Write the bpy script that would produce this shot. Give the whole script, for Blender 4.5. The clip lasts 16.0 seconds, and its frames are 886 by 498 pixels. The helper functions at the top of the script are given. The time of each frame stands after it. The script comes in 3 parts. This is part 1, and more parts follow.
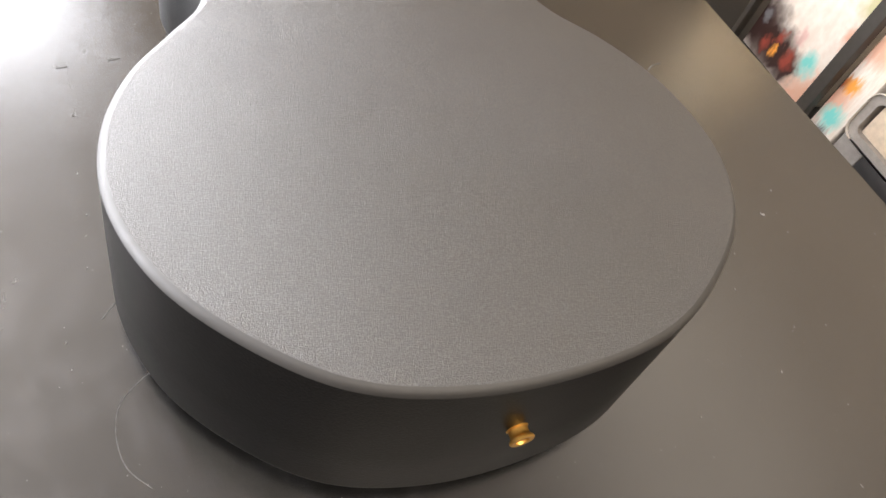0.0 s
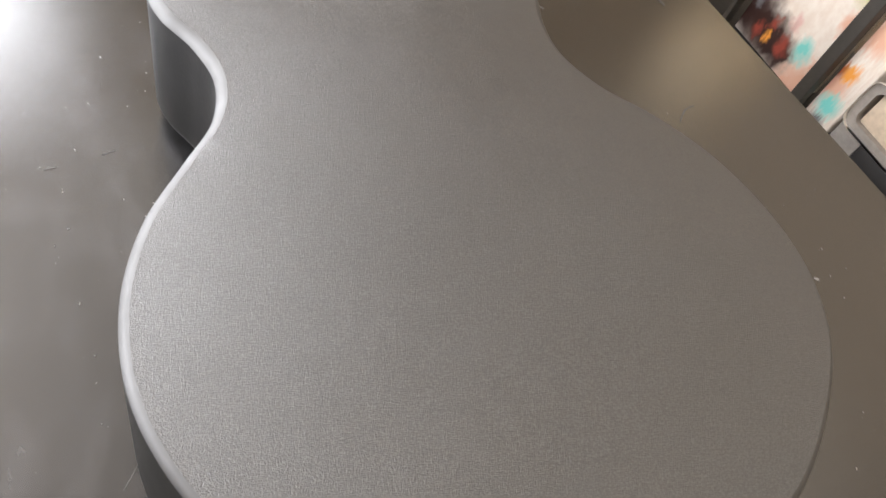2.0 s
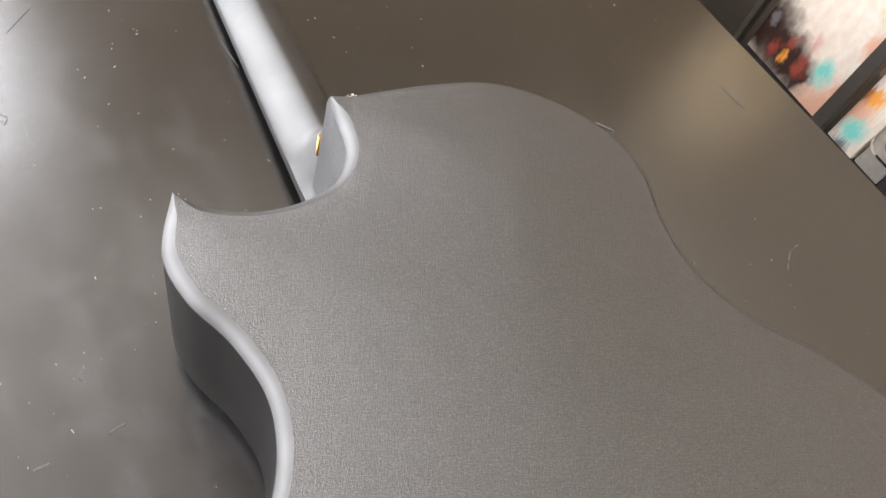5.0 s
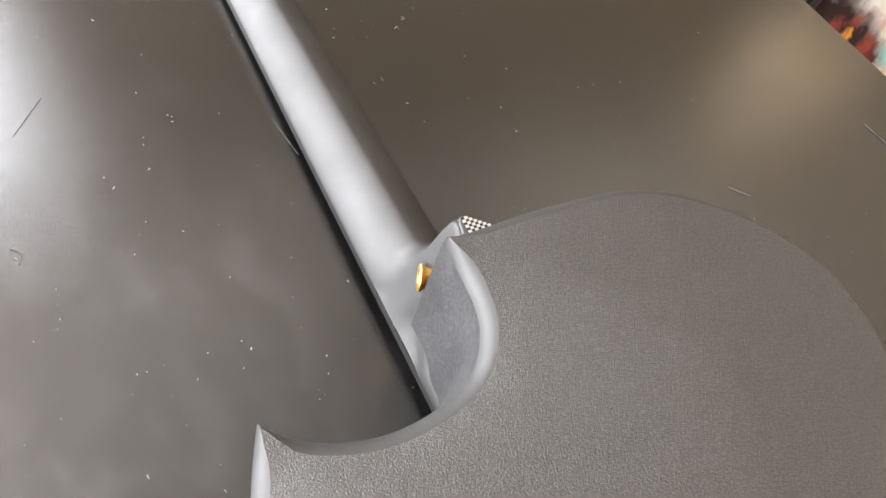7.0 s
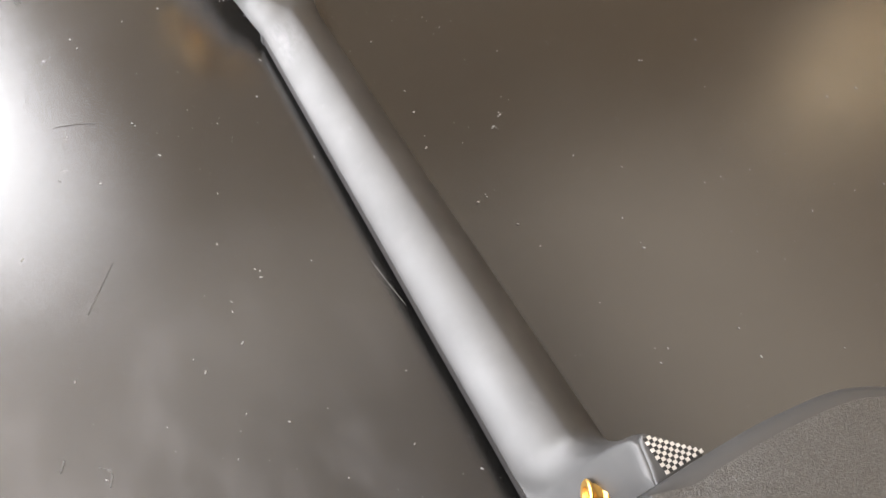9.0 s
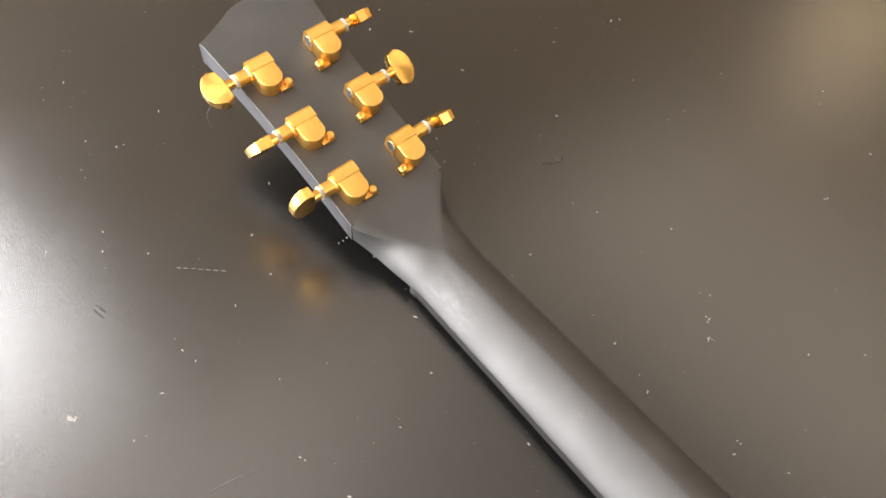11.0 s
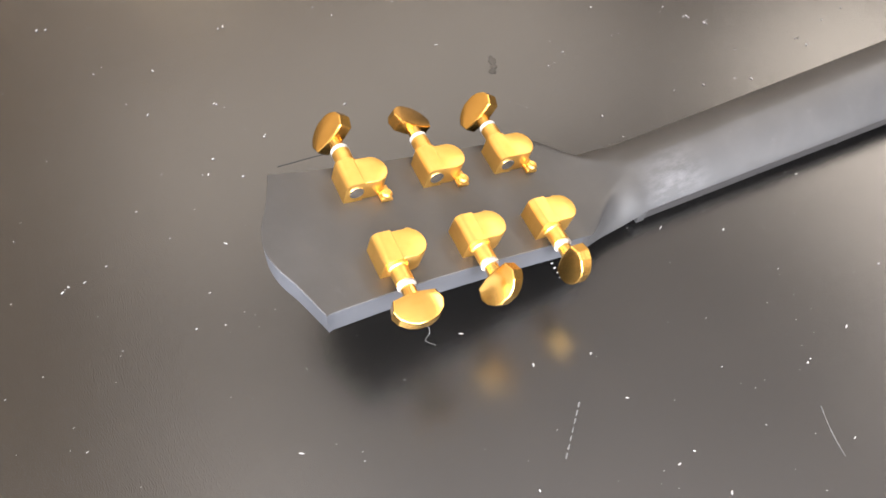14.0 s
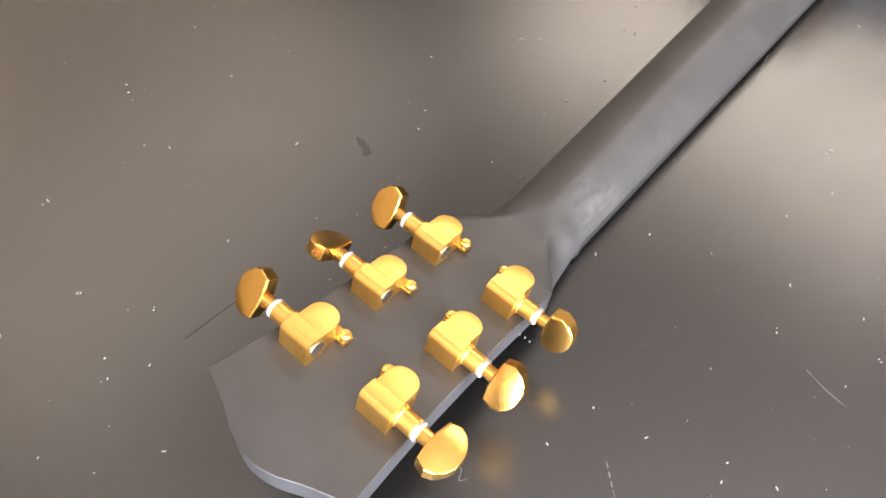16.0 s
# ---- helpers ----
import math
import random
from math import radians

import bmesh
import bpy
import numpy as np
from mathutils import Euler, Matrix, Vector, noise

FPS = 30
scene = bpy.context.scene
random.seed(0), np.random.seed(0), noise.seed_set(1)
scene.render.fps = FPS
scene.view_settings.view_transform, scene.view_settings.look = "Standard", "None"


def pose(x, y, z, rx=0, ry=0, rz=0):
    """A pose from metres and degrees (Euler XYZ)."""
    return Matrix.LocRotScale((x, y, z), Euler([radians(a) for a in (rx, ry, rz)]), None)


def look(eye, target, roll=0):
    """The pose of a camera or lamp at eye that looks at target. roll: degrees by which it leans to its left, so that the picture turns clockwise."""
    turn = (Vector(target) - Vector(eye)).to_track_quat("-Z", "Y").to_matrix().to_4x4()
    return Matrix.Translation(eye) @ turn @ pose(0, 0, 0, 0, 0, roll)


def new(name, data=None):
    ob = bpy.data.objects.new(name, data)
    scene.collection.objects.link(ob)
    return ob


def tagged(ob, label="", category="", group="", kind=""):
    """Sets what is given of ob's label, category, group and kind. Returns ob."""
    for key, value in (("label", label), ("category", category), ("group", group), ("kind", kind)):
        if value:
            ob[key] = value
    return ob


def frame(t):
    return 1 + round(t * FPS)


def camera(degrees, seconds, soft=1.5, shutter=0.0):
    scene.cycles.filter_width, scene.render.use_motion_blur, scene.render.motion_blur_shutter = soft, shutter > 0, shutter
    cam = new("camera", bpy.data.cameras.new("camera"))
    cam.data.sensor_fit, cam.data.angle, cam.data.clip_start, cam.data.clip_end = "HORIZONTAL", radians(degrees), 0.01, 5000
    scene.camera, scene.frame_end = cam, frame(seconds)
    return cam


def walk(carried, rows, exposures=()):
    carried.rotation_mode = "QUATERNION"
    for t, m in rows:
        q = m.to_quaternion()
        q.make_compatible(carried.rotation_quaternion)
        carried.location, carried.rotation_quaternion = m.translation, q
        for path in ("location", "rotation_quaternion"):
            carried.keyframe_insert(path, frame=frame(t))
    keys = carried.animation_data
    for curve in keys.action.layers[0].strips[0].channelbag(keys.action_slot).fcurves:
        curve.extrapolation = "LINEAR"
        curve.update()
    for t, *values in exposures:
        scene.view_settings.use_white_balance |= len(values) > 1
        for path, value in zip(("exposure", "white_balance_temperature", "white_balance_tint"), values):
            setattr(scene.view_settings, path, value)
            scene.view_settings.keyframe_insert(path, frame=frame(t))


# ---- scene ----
cam = camera(63.61, 16.0, 1.6)
PATH = [
    (0.0, -0.1746, -0.1094, 0.4215, 36.77, -13.97, -20.09),
    (0.5, -0.1731, -0.0832, 0.4238, 36.15, -13.99, -20.68),
    (1.0, -0.1739, -0.0565, 0.4262, 35.74, -13.93, -21.38),
    (1.5, -0.1790, -0.0254, 0.4262, 35.31, -14.01, -22.24),
    (2.0, -0.1815, 0.0120, 0.4238, 34.97, -14.21, -23.15),
    (2.5, -0.1797, 0.0503, 0.4205, 34.64, -14.34, -23.94),
    (3.0, -0.1827, 0.0868, 0.4211, 34.59, -14.52, -24.82),
    (3.5, -0.1801, 0.1208, 0.4165, 34.79, -14.48, -25.34),
    (4.0, -0.1728, 0.1530, 0.4161, 34.79, -14.48, -25.75),
    (4.2, -0.1711, 0.1667, 0.4155, 34.68, -14.39, -25.88),
    (6.3, -0.1436, 0.3225, 0.3805, 33.47, -12.44, -27.19),
    (6.5, -0.1433, 0.3374, 0.3745, 33.15, -12.05, -27.37),
    (7.0, -0.1435, 0.3695, 0.3602, 32.72, -11.27, -27.80),
    (7.5, -0.1389, 0.4042, 0.3502, 32.35, -10.38, -28.09),
    (8.0, -0.1391, 0.4366, 0.3476, 31.78, -9.74, -28.31),
    (8.2, -0.1395, 0.4483, 0.3484, 31.67, -9.40, -28.41),
    (10.3, -0.1312, 0.6296, 0.3560, 30.19, -5.48, -35.23),
    (10.5, -0.1349, 0.6574, 0.3540, 30.12, -5.34, -36.82),
    (11.0, -0.1455, 0.7302, 0.3481, 30.35, -4.87, -41.06),
    (11.5, -0.1462, 0.7934, 0.3341, 29.20, -4.98, -50.41),
    (12.0, -0.1427, 0.8381, 0.3220, 27.97, -5.02, -63.51),
    (12.5, -0.1442, 0.8885, 0.3098, 27.92, -5.48, -78.05),
    (13.0, -0.1486, 0.9435, 0.3072, 28.41, -4.42, -92.61),
    (13.5, -0.1491, 0.9898, 0.3077, 29.07, -3.00, -105.79),
    (14.0, -0.1528, 1.0371, 0.3048, 30.50, -2.39, -114.87),
    (14.5, -0.1452, 1.0786, 0.3070, 31.90, -1.84, -121.76),
    (15.0, -0.1303, 1.1036, 0.2991, 32.74, -2.39, -128.77),
    (15.5, -0.1048, 1.0913, 0.2957, 33.28, -2.87, -134.80),
    (16.0, -0.0856, 1.0527, 0.2979, 33.50, -3.12, -139.32),
]
walk(cam, [(t, pose(*p)) for t, *p in PATH], ((0, -0.08, 6600, 11), (1.0, -0.17, 6600, 10.5), (2.5, -0.40, 6600, 10.5), (3.2, -0.40, 6600, 10.5), (4, -0.34, 6600, 10.5), (8, -0.28, 6600, 10.5), (10.5, -0.28, 6950, 11), (11, -0.3, 6950, 11),
     (12, 0.07, 6550, 10.5), (13.0, 0.20, 6450, 11.5), (13.5, 0.22, 6450, 12), (14.0, 0.27, 6400, 12), (14.5, 0.34, 6350, 12), (15.0, 0.26, 6400, 12.5), (16, 0.03, 6500, 14)))
# -- end of path --
from mathutils import geometry

# ---------------------------------------------------------------- world and light
world = bpy.data.worlds.new("world")
scene.world = world
world.use_nodes = True
wn = world.node_tree
sky = wn.nodes.new("ShaderNodeTexSky")
sky.sky_type = "NISHITA"
sky.sun_disc = False
sky.sun_elevation = radians(40)
sky.sun_rotation = radians(-25)
wn.links.new(sky.outputs[0], wn.nodes["Background"].inputs[0])
wn.nodes["Background"].inputs[1].default_value = 0.1


def area(name, m, sx, sy, watts, colour):
    lamp = bpy.data.lights.new(name, "AREA")
    lamp.shape, lamp.size, lamp.size_y, lamp.energy, lamp.color = "RECTANGLE", sx, sy, watts, colour
    ob = new(name, lamp)
    ob.matrix_world = m
    return ob


WALL_N, WALL_S, WALL_E, WALL_W = 2.0, -3.4, 3.0, -2.1
FLOOR_Z, CEIL_Z = -0.75, 1.75
WIN = (-1.95, -0.25, -0.25, 1.42)          # north window: x from, x to, z from, z to
WEST = (0.35, 1.85, -0.10, 1.50)           # west window: y from, y to, z from, z to
area("window_daylight", look(((WIN[0] + WIN[1]) / 2, WALL_N + 0.03, (WIN[2] + WIN[3]) / 2), ((WIN[0] + WIN[1]) / 2, 0, (WIN[2] + WIN[3]) / 2)),
     WIN[1] - WIN[0] - 0.12, WIN[3] - WIN[2] - 0.12, 158, (0.945, 0.963, 1.02))
area("window_daylight", look((WALL_W - 0.03, (WEST[0] + WEST[1]) / 2, (WEST[2] + WEST[3]) / 2), (0, (WEST[0] + WEST[1]) / 2, (WEST[2] + WEST[3]) / 2)),
     WEST[1] - WEST[0] - 0.12, WEST[3] - WEST[2] - 0.12, 168, (0.945, 0.963, 1.02))
FILL_PANELS = ((2.10, 0.66, 0.80, 1.24, 22), (0.45, -1.32, 1.15, 0.55, 50), (0.42, 1.66, 0.66, 0.27, 2.6))      # unseen ceiling panels added as fill light: x, y, half sizes, watts
for px, py, hx, hy, watts in FILL_PANELS:
    area("fill_panel_light", look((px, py, CEIL_Z - 0.045), (px, py, 0)), 2 * hx, 2 * hy, watts, (1.0, 0.88, 0.74))
GLOW_LAMP = (1.58, 1.04, 0.121)                 # foot of the unseen lamp added on the rack for a warm glow
bulb = bpy.data.lights.new("glow_bulb", "POINT")
bulb.energy, bulb.color, bulb.shadow_soft_size = 3, (1.0, 0.84, 0.60), 0.04
new("glow_bulb", bulb).location = (GLOW_LAMP[0], GLOW_LAMP[1], GLOW_LAMP[2] + 0.27)

# ---------------------------------------------------------------- materials


class Nodes:
    """A principled material with a few helpers to chain nodes."""

    def __init__(self, name, base, rough=0.5, metal=0.0, **more):
        self.mat = bpy.data.materials.new(name)
        self.mat.use_nodes = True
        self.t = self.mat.node_tree
        self.p = self.t.nodes["Principled BSDF"]
        self.set("Base Color", (*base, 1) if len(base) == 3 else base)
        self.set("Roughness", rough)
        self.set("Metallic", metal)
        for k, v in more.items():
            self.set(k.replace("_", " "), v)
        self.xyz = self.add("ShaderNodeTexCoord").outputs["Object"]
        self.relief = None

    def add(self, kind, **fields):
        n = self.t.nodes.new(kind)
        for k, v in fields.items():
            if k in n.inputs:
                n.inputs[k].default_value = v
            elif k.replace("_", " ") in n.inputs:
                n.inputs[k.replace("_", " ")].default_value = v
        return n

    def link(self, a, b):
        self.t.links.new(a, b)

    def set(self, key, value):
        self.p.inputs[key].default_value = value

    def noise(self, scale, detail=3, rough=0.55, stretch=None, turn=None):
        n = self.add("ShaderNodeTexNoise", Scale=scale, Detail=detail, Roughness=rough)
        src = self.xyz
        if stretch:
            mp = self.add("ShaderNodeMapping")
            mp.inputs["Scale"].default_value = stretch
            if turn:
                mp.inputs["Rotation"].default_value = (0, 0, radians(turn))
            self.link(src, mp.inputs[0])
            src = mp.outputs[0]
        self.link(src, n.inputs["Vector"])
        return n.outputs["Fac"]

    def span(self, fac, a, b, lo, hi, soft=False):
        n = self.add("ShaderNodeMapRange")
        for i, v in enumerate((a, b, lo, hi)):
            n.inputs[i + 1].default_value = v
        n.interpolation_type = "SMOOTHSTEP" if soft else "LINEAR"
        self.link(fac, n.inputs[0])
        return n.outputs[0]

    def mix(self, fac, a, b):
        n = self.t.nodes.new("ShaderNodeMix")
        n.data_type = "RGBA"
        for sock, v in ((n.inputs[0], fac), (n.inputs[6], a), (n.inputs[7], b)):
            if isinstance(v, (tuple, float, int)):
                sock.default_value = (*v, 1) if isinstance(v, tuple) and len(v) == 3 else v
            else:
                self.link(v, sock)
        return n.outputs[2]

    def colour(self, out):
        self.link(out, self.p.inputs["Base Color"])

    def rough(self, out):
        self.link(out, self.p.inputs["Roughness"])

    def bump(self, fac, strength, dist):
        n = self.add("ShaderNodeBump", Strength=strength, Distance=dist)
        self.link(fac, n.inputs["Height"])
        if self.relief:
            self.link(self.relief, n.inputs["Normal"])
        self.relief = n.outputs[0]
        self.link(self.relief, self.p.inputs["Normal"])


def grained_black():
    m = Nodes("grained_black_shell", (0.05, 0.048, 0.046), 0.5, IOR=1.95)
    big = m.noise(9, 4)
    fine = m.noise(1000, 3, 0.7)
    m.colour(m.mix(m.span(fine, 0.44, 0.64, 0, 1), (0.004, 0.0039, 0.0039), (0.044, 0.0435, 0.0435)))
    m.rough(m.span(big, 0.3, 0.7, 0.40, 0.48))
    m.bump(m.noise(1350, 2, 0.7), 1.0, 0.00048)
    m.bump(m.noise(3100, 1, 0.5), 1.0, 0.00016)
    return m.mat


# sides in a darker black than the back: their shade is put into the colour
def shaded_side_black():
    m = Nodes("grained_shaded_black_side", (0.02, 0.02, 0.02), 0.4, IOR=1.3)
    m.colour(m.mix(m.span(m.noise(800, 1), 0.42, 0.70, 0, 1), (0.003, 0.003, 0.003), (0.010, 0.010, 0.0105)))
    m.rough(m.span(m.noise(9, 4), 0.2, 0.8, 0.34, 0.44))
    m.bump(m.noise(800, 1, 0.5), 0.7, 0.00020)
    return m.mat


# the cutaway wall: a paler, rougher grained black than the sides
def cutaway_black():
    m = Nodes("grained_black_cutaway", (0.04, 0.04, 0.042), 0.6, IOR=1.9)
    m.colour(m.mix(m.span(m.noise(500, 3, 0.6), 0.40, 0.66, 0, 1), (0.012, 0.012, 0.013), (0.042, 0.042, 0.045)))
    m.rough(m.span(m.noise(40, 4), 0.3, 0.7, 0.52, 0.64))
    m.bump(m.noise(600, 2, 0.6), 1.0, 0.00025)
    return m.mat


def smooth_edge():
    m = Nodes("smooth_black_edge", (0.02, 0.0198, 0.02), 0.5, IOR=1.8)
    m.rough(m.span(m.noise(60, 4), 0.3, 0.7, 0.54, 0.62))
    m.bump(m.noise(700, 2), 0.12, 0.0003)
    return m.mat


def satin_black(name, base=(0.055, 0.054, 0.054), lo=0.36, hi=0.46):
    m = Nodes(name, base, 0.4, IOR=1.7)
    m.colour(m.mix(m.span(m.noise(40, 5), 0.45, 0.75, 0, 1), base, tuple(c * 1.35 for c in base)))
    m.rough(m.span(m.noise(25, 4), 0.3, 0.7, lo, hi))
    m.bump(m.noise(900, 2), 0.08, 0.0003)
    return m.mat


def neck_black(name, ior):
    m = Nodes(name, (0.03, 0.0295, 0.03), 0.45, IOR=ior)
    c = m.mix(m.span(m.noise(40, 5), 0.45, 0.75, 0, 1), (0.014, 0.0138, 0.014), (0.026, 0.0255, 0.0255))
    away = m.add("ShaderNodeVectorMath")
    away.operation = "DISTANCE"
    m.link(m.xyz, away.inputs[0])
    away.inputs[1].default_value = (-0.017, 0.832, 0.020)
    rub = m.add("ShaderNodeMath")
    rub.operation = "MULTIPLY"
    m.link(m.span(away.outputs["Value"], 0.023, 0.004, 0, 1), rub.inputs[0])
    m.link(m.span(m.noise(150, 5, 0.7, (1.5, 0.5, 1)), 0.42, 0.66, 0, 1), rub.inputs[1])
    c = m.mix(rub.outputs[0], c, (0.055, 0.055, 0.058))
    m.colour(m.mix(m.span(m.noise(120, 5, 0.7), 0.62, 0.8, 0, 0.35), c, (0.06, 0.059, 0.058)))
    m.rough(m.span(m.noise(25, 4), 0.3, 0.7, 0.52, 0.62))
    m.bump(m.noise(900, 2), 0.08, 0.0003)
    return m.mat


def gold(name, lo, hi):
    m = Nodes(name, (0.95, 0.62, 0.16), 0.3, 1.0)
    m.colour(m.mix(m.span(m.noise(180, 4), 0.3, 0.8, 0, 1), (0.88, 0.535, 0.15), (0.80, 0.46, 0.11)))
    m.rough(m.span(m.noise(260, 4), 0.2, 0.8, lo, hi))
    return m.mat


def table_black():
    m = Nodes("black_table_laminate", (0.03, 0.029, 0.028), 0.3, IOR=1.85)
    smear = m.noise(13, 3, 0.5)
    cloth = m.noise(90, 3, 0.6, (1.0, 0.5, 1.0), 15)
    fine = m.noise(520, 2, 0.6, (1.0, 0.14, 1.0))

    def add(*outs):
        total = outs[0]
        for one in outs[1:]:
            n = m.add("ShaderNodeMath")
            n.operation = "ADD"
            m.link(total, n.inputs[0])
            m.link(one, n.inputs[1])
            total = n.outputs[0]
        return total

    def times(a, b):
        n = m.add("ShaderNodeMath")
        n.operation = "MULTIPLY"
        m.link(a, n.inputs[0])
        m.link(b, n.inputs[1])
        return n.outputs[0]

    # the half of the table beside the neck: wiped film and fine lines, and window haze put into the colour
    split = m.add("ShaderNodeSeparateXYZ")
    m.link(m.xyz, split.inputs[0])
    haze_side = times(m.span(split.outputs[0], -0.46, -0.66, 0, 1, True), m.span(split.outputs[1], 0.36, 0.12, 0, 1, True))
    film = add(m.span(cloth, 0.0, 1.0, -0.03, 0.03), m.span(m.noise(900, 1, 0.5, (1.0, 0.05, 1.0), 8), 0.0, 1.0, -0.02, 0.02))
    clean = m.mix(m.span(m.noise(5, 2, 0.5), 0.1, 0.9, 0, 1), (0.003, 0.0029, 0.0028), (0.006, 0.0058, 0.0056))
    # pale haze of the mirrored windows, painted into the base colour
    haze = times(m.span(m.noise(26, 4, 0.65, (1.0, 0.6, 1.0)), 0.43, 0.72, 0, 1, True), m.span(m.noise(260, 3, 0.7, (1.0, 0.22, 1.0)), 0.25, 0.75, 0.35, 1.0))
    m.colour(m.mix(times(haze, haze_side), clean, (0.043, 0.0435, 0.047)))
    m.rough(add(m.span(smear, 0.0, 1.0, 0.155, 0.295), times(film, haze_side), m.span(fine, 0.0, 1.0, -0.006, 0.006)))
    m.bump(fine, 1.0, 0.000040)
    m.bump(m.noise(1700, 1, 0.5), 1.0, 0.00008)
    return m.mat


def painted(name, base, rough=0.7, grain=60, relief=0.15, vary=0.88):
    m = Nodes(name, base, rough)
    m.colour(m.mix(m.span(m.noise(2.2, 5), 0.3, 0.7, 0, 1), base, tuple(c * vary for c in base)))
    m.bump(m.noise(grain, 4), relief, 0.003)
    return m.mat


def plain(name, base, rough=0.5, metal=0.0, vary=0.8, scale=60):
    m = Nodes(name, base, rough, metal)
    m.colour(m.mix(m.span(m.noise(scale, 4), 0.35, 0.7, 0, 1), base, tuple(c * vary for c in base)))
    m.bump(m.noise(scale * 6, 2), 0.05, 0.0005)
    return m.mat


SHELL = grained_black()
RIMM = smooth_edge()
SIDEM = shaded_side_black()
CUTM = cutaway_black()
NECK = neck_black("satin_black_neck", 1.8)
EDGEM = satin_black("bare_headstock_edge", (0.036, 0.038, 0.043), 0.45, 0.55)
EBONY = plain("dark_fingerboard", (0.018, 0.017, 0.017), 0.5)
GOLD = gold("gold_plate", 0.34, 0.45)
KEYGOLD = gold("polished_gold_plate", 0.19, 0.26)
STEEL = plain("bright_nickel", (0.78, 0.77, 0.75), 0.22, 1.0, 0.9)
WASHER = plain("pale_nylon_washer", (0.42, 0.40, 0.37), 0.4)
BONE = plain("black_nut", (0.03, 0.03, 0.03), 0.45)
TABLE = table_black()
WALLM = painted("warm_white_wall_paint", (0.60, 0.515, 0.41))
CEILM = painted("white_ceiling_paint", (0.65, 0.595, 0.53))
FLOORM = painted("brown_wood_floor", (0.20, 0.155, 0.115), 0.5, 120, 0.2, 0.8)
BLACKM = plain("black_powder_coat", (0.022, 0.022, 0.023), 0.45)
DUSTM = plain("pale_dust", (0.26, 0.252, 0.243), 0.9)
SCRATCHM = plain("pale_scratch", (0.10, 0.098, 0.096), 0.75)
SMUDGE = Nodes("brown_smudge", (0.012, 0.010, 0.008), 0.32, IOR=1.72).mat
DARKM = plain("dark_smudge", (0.012, 0.012, 0.012), 0.7)
WHITEP = plain("white_print", (0.82, 0.78, 0.72), 0.5)
IVORY = plain("ivory_inlay", (0.52, 0.49, 0.45), 0.4)
GREYP = plain("grey_metal_post", (0.045, 0.042, 0.037), 0.5)
TUBM = plain("frosted_grey_plastic", (0.33, 0.31, 0.29), 0.3)
BEIGEM = plain("beige_paper", (0.66, 0.55, 0.43), 0.7)
DARKWALL = painted("dark_unseen_wall", (0.10, 0.085, 0.07))
FRAMEM = plain("white_window_paint", (0.80, 0.80, 0.78), 0.4)

# ---------------------------------------------------------------- mesh helpers


def finish(ob, bm, mat, smooth=True, angle=35):
    if bm is not None:
        bmesh.ops.recalc_face_normals(bm, faces=bm.faces)
        for f in bm.faces:
            f.smooth = smooth
        if smooth:
            for e in bm.edges:
                if len(e.link_faces) == 2 and e.calc_face_angle(0) > radians(angle):
                    e.smooth = False
        bm.to_mesh(ob.data)
        bm.free()
    for one in (mat if isinstance(mat, (list, tuple)) else [mat]):
        ob.data.materials.append(one)
    return ob


def thing(name, bm, mat, label, category, kind="", group="", smooth=True, angle=35):
    ob = new(name, bpy.data.meshes.new(name))
    finish(ob, bm, mat, smooth, angle)
    return tagged(ob, label, category, group, kind)


def part(name, bm, mat, parent, label="", m=None, smooth=True, angle=35):
    ob = new(name, bpy.data.meshes.new(name))
    finish(ob, bm, mat, smooth, angle)
    ob.parent = parent
    if m is not None:
        ob.matrix_basis = m
    return tagged(ob, label)


def box(x0, x1, y0, y1, z0, z1, bevel=0.0, seg=2, bm=None):
    own = bmesh.new()
    bmesh.ops.create_cube(own, size=1, matrix=Matrix.Translation(((x0 + x1) / 2, (y0 + y1) / 2, (z0 + z1) / 2)) @ Matrix.Diagonal((x1 - x0, y1 - y0, z1 - z0, 1)))
    if bevel:
        bmesh.ops.bevel(own, geom=own.edges[:], offset=bevel, segments=seg, affect="EDGES", profile=0.5)
    return join(bm, own)


def join(bm, own, m=None):
    if m is not None:
        bmesh.ops.transform(own, matrix=m, verts=own.verts)
    if bm is None:
        return own
    tmp = bpy.data.meshes.new("tmp")
    own.to_mesh(tmp)
    own.free()
    bm.from_mesh(tmp)
    bpy.data.meshes.remove(tmp)
    return bm


def lathe(profile, n=24, m=None, bm=None):
    """A solid of revolution about z from (radius, height) pairs."""
    own = bmesh.new()
    rings = []
    for r, h in profile:
        if r < 1e-6:
            rings.append([own.verts.new((0, 0, h))])
        else:
            rings.append([own.verts.new((r * math.cos(2 * math.pi * k / n), r * math.sin(2 * math.pi * k / n), h)) for k in range(n)])
    for a, b in zip(rings, rings[1:]):
        for k in range(n):
            q = [a[k % len(a)], a[(k + 1) % len(a)], b[(k + 1) % len(b)], b[k % len(b)]]
            q = list(dict.fromkeys(q))
            if len(q) > 2:
                own.faces.new(q)
    return join(bm, own, m)


def prism(outline, z0, z1, bevel=0.0, seg=2, m=None, bm=None):
    own = bmesh.new()
    low = own.faces.new([own.verts.new((x, y, z0)) for x, y in outline])
    top = bmesh.ops.extrude_face_region(own, geom=[low])
    bmesh.ops.translate(own, vec=(0, 0, z1 - z0), verts=[v for v in top["geom"] if isinstance(v, bmesh.types.BMVert)])
    if bevel:
        bmesh.ops.recalc_face_normals(own, faces=own.faces)
        flat = [e for e in own.edges if abs(e.verts[0].co.z - e.verts[1].co.z) < 1e-7]
        bmesh.ops.bevel(own, geom=flat, offset=bevel, segments=seg, affect="EDGES", profile=0.5)
    return join(bm, own, m)


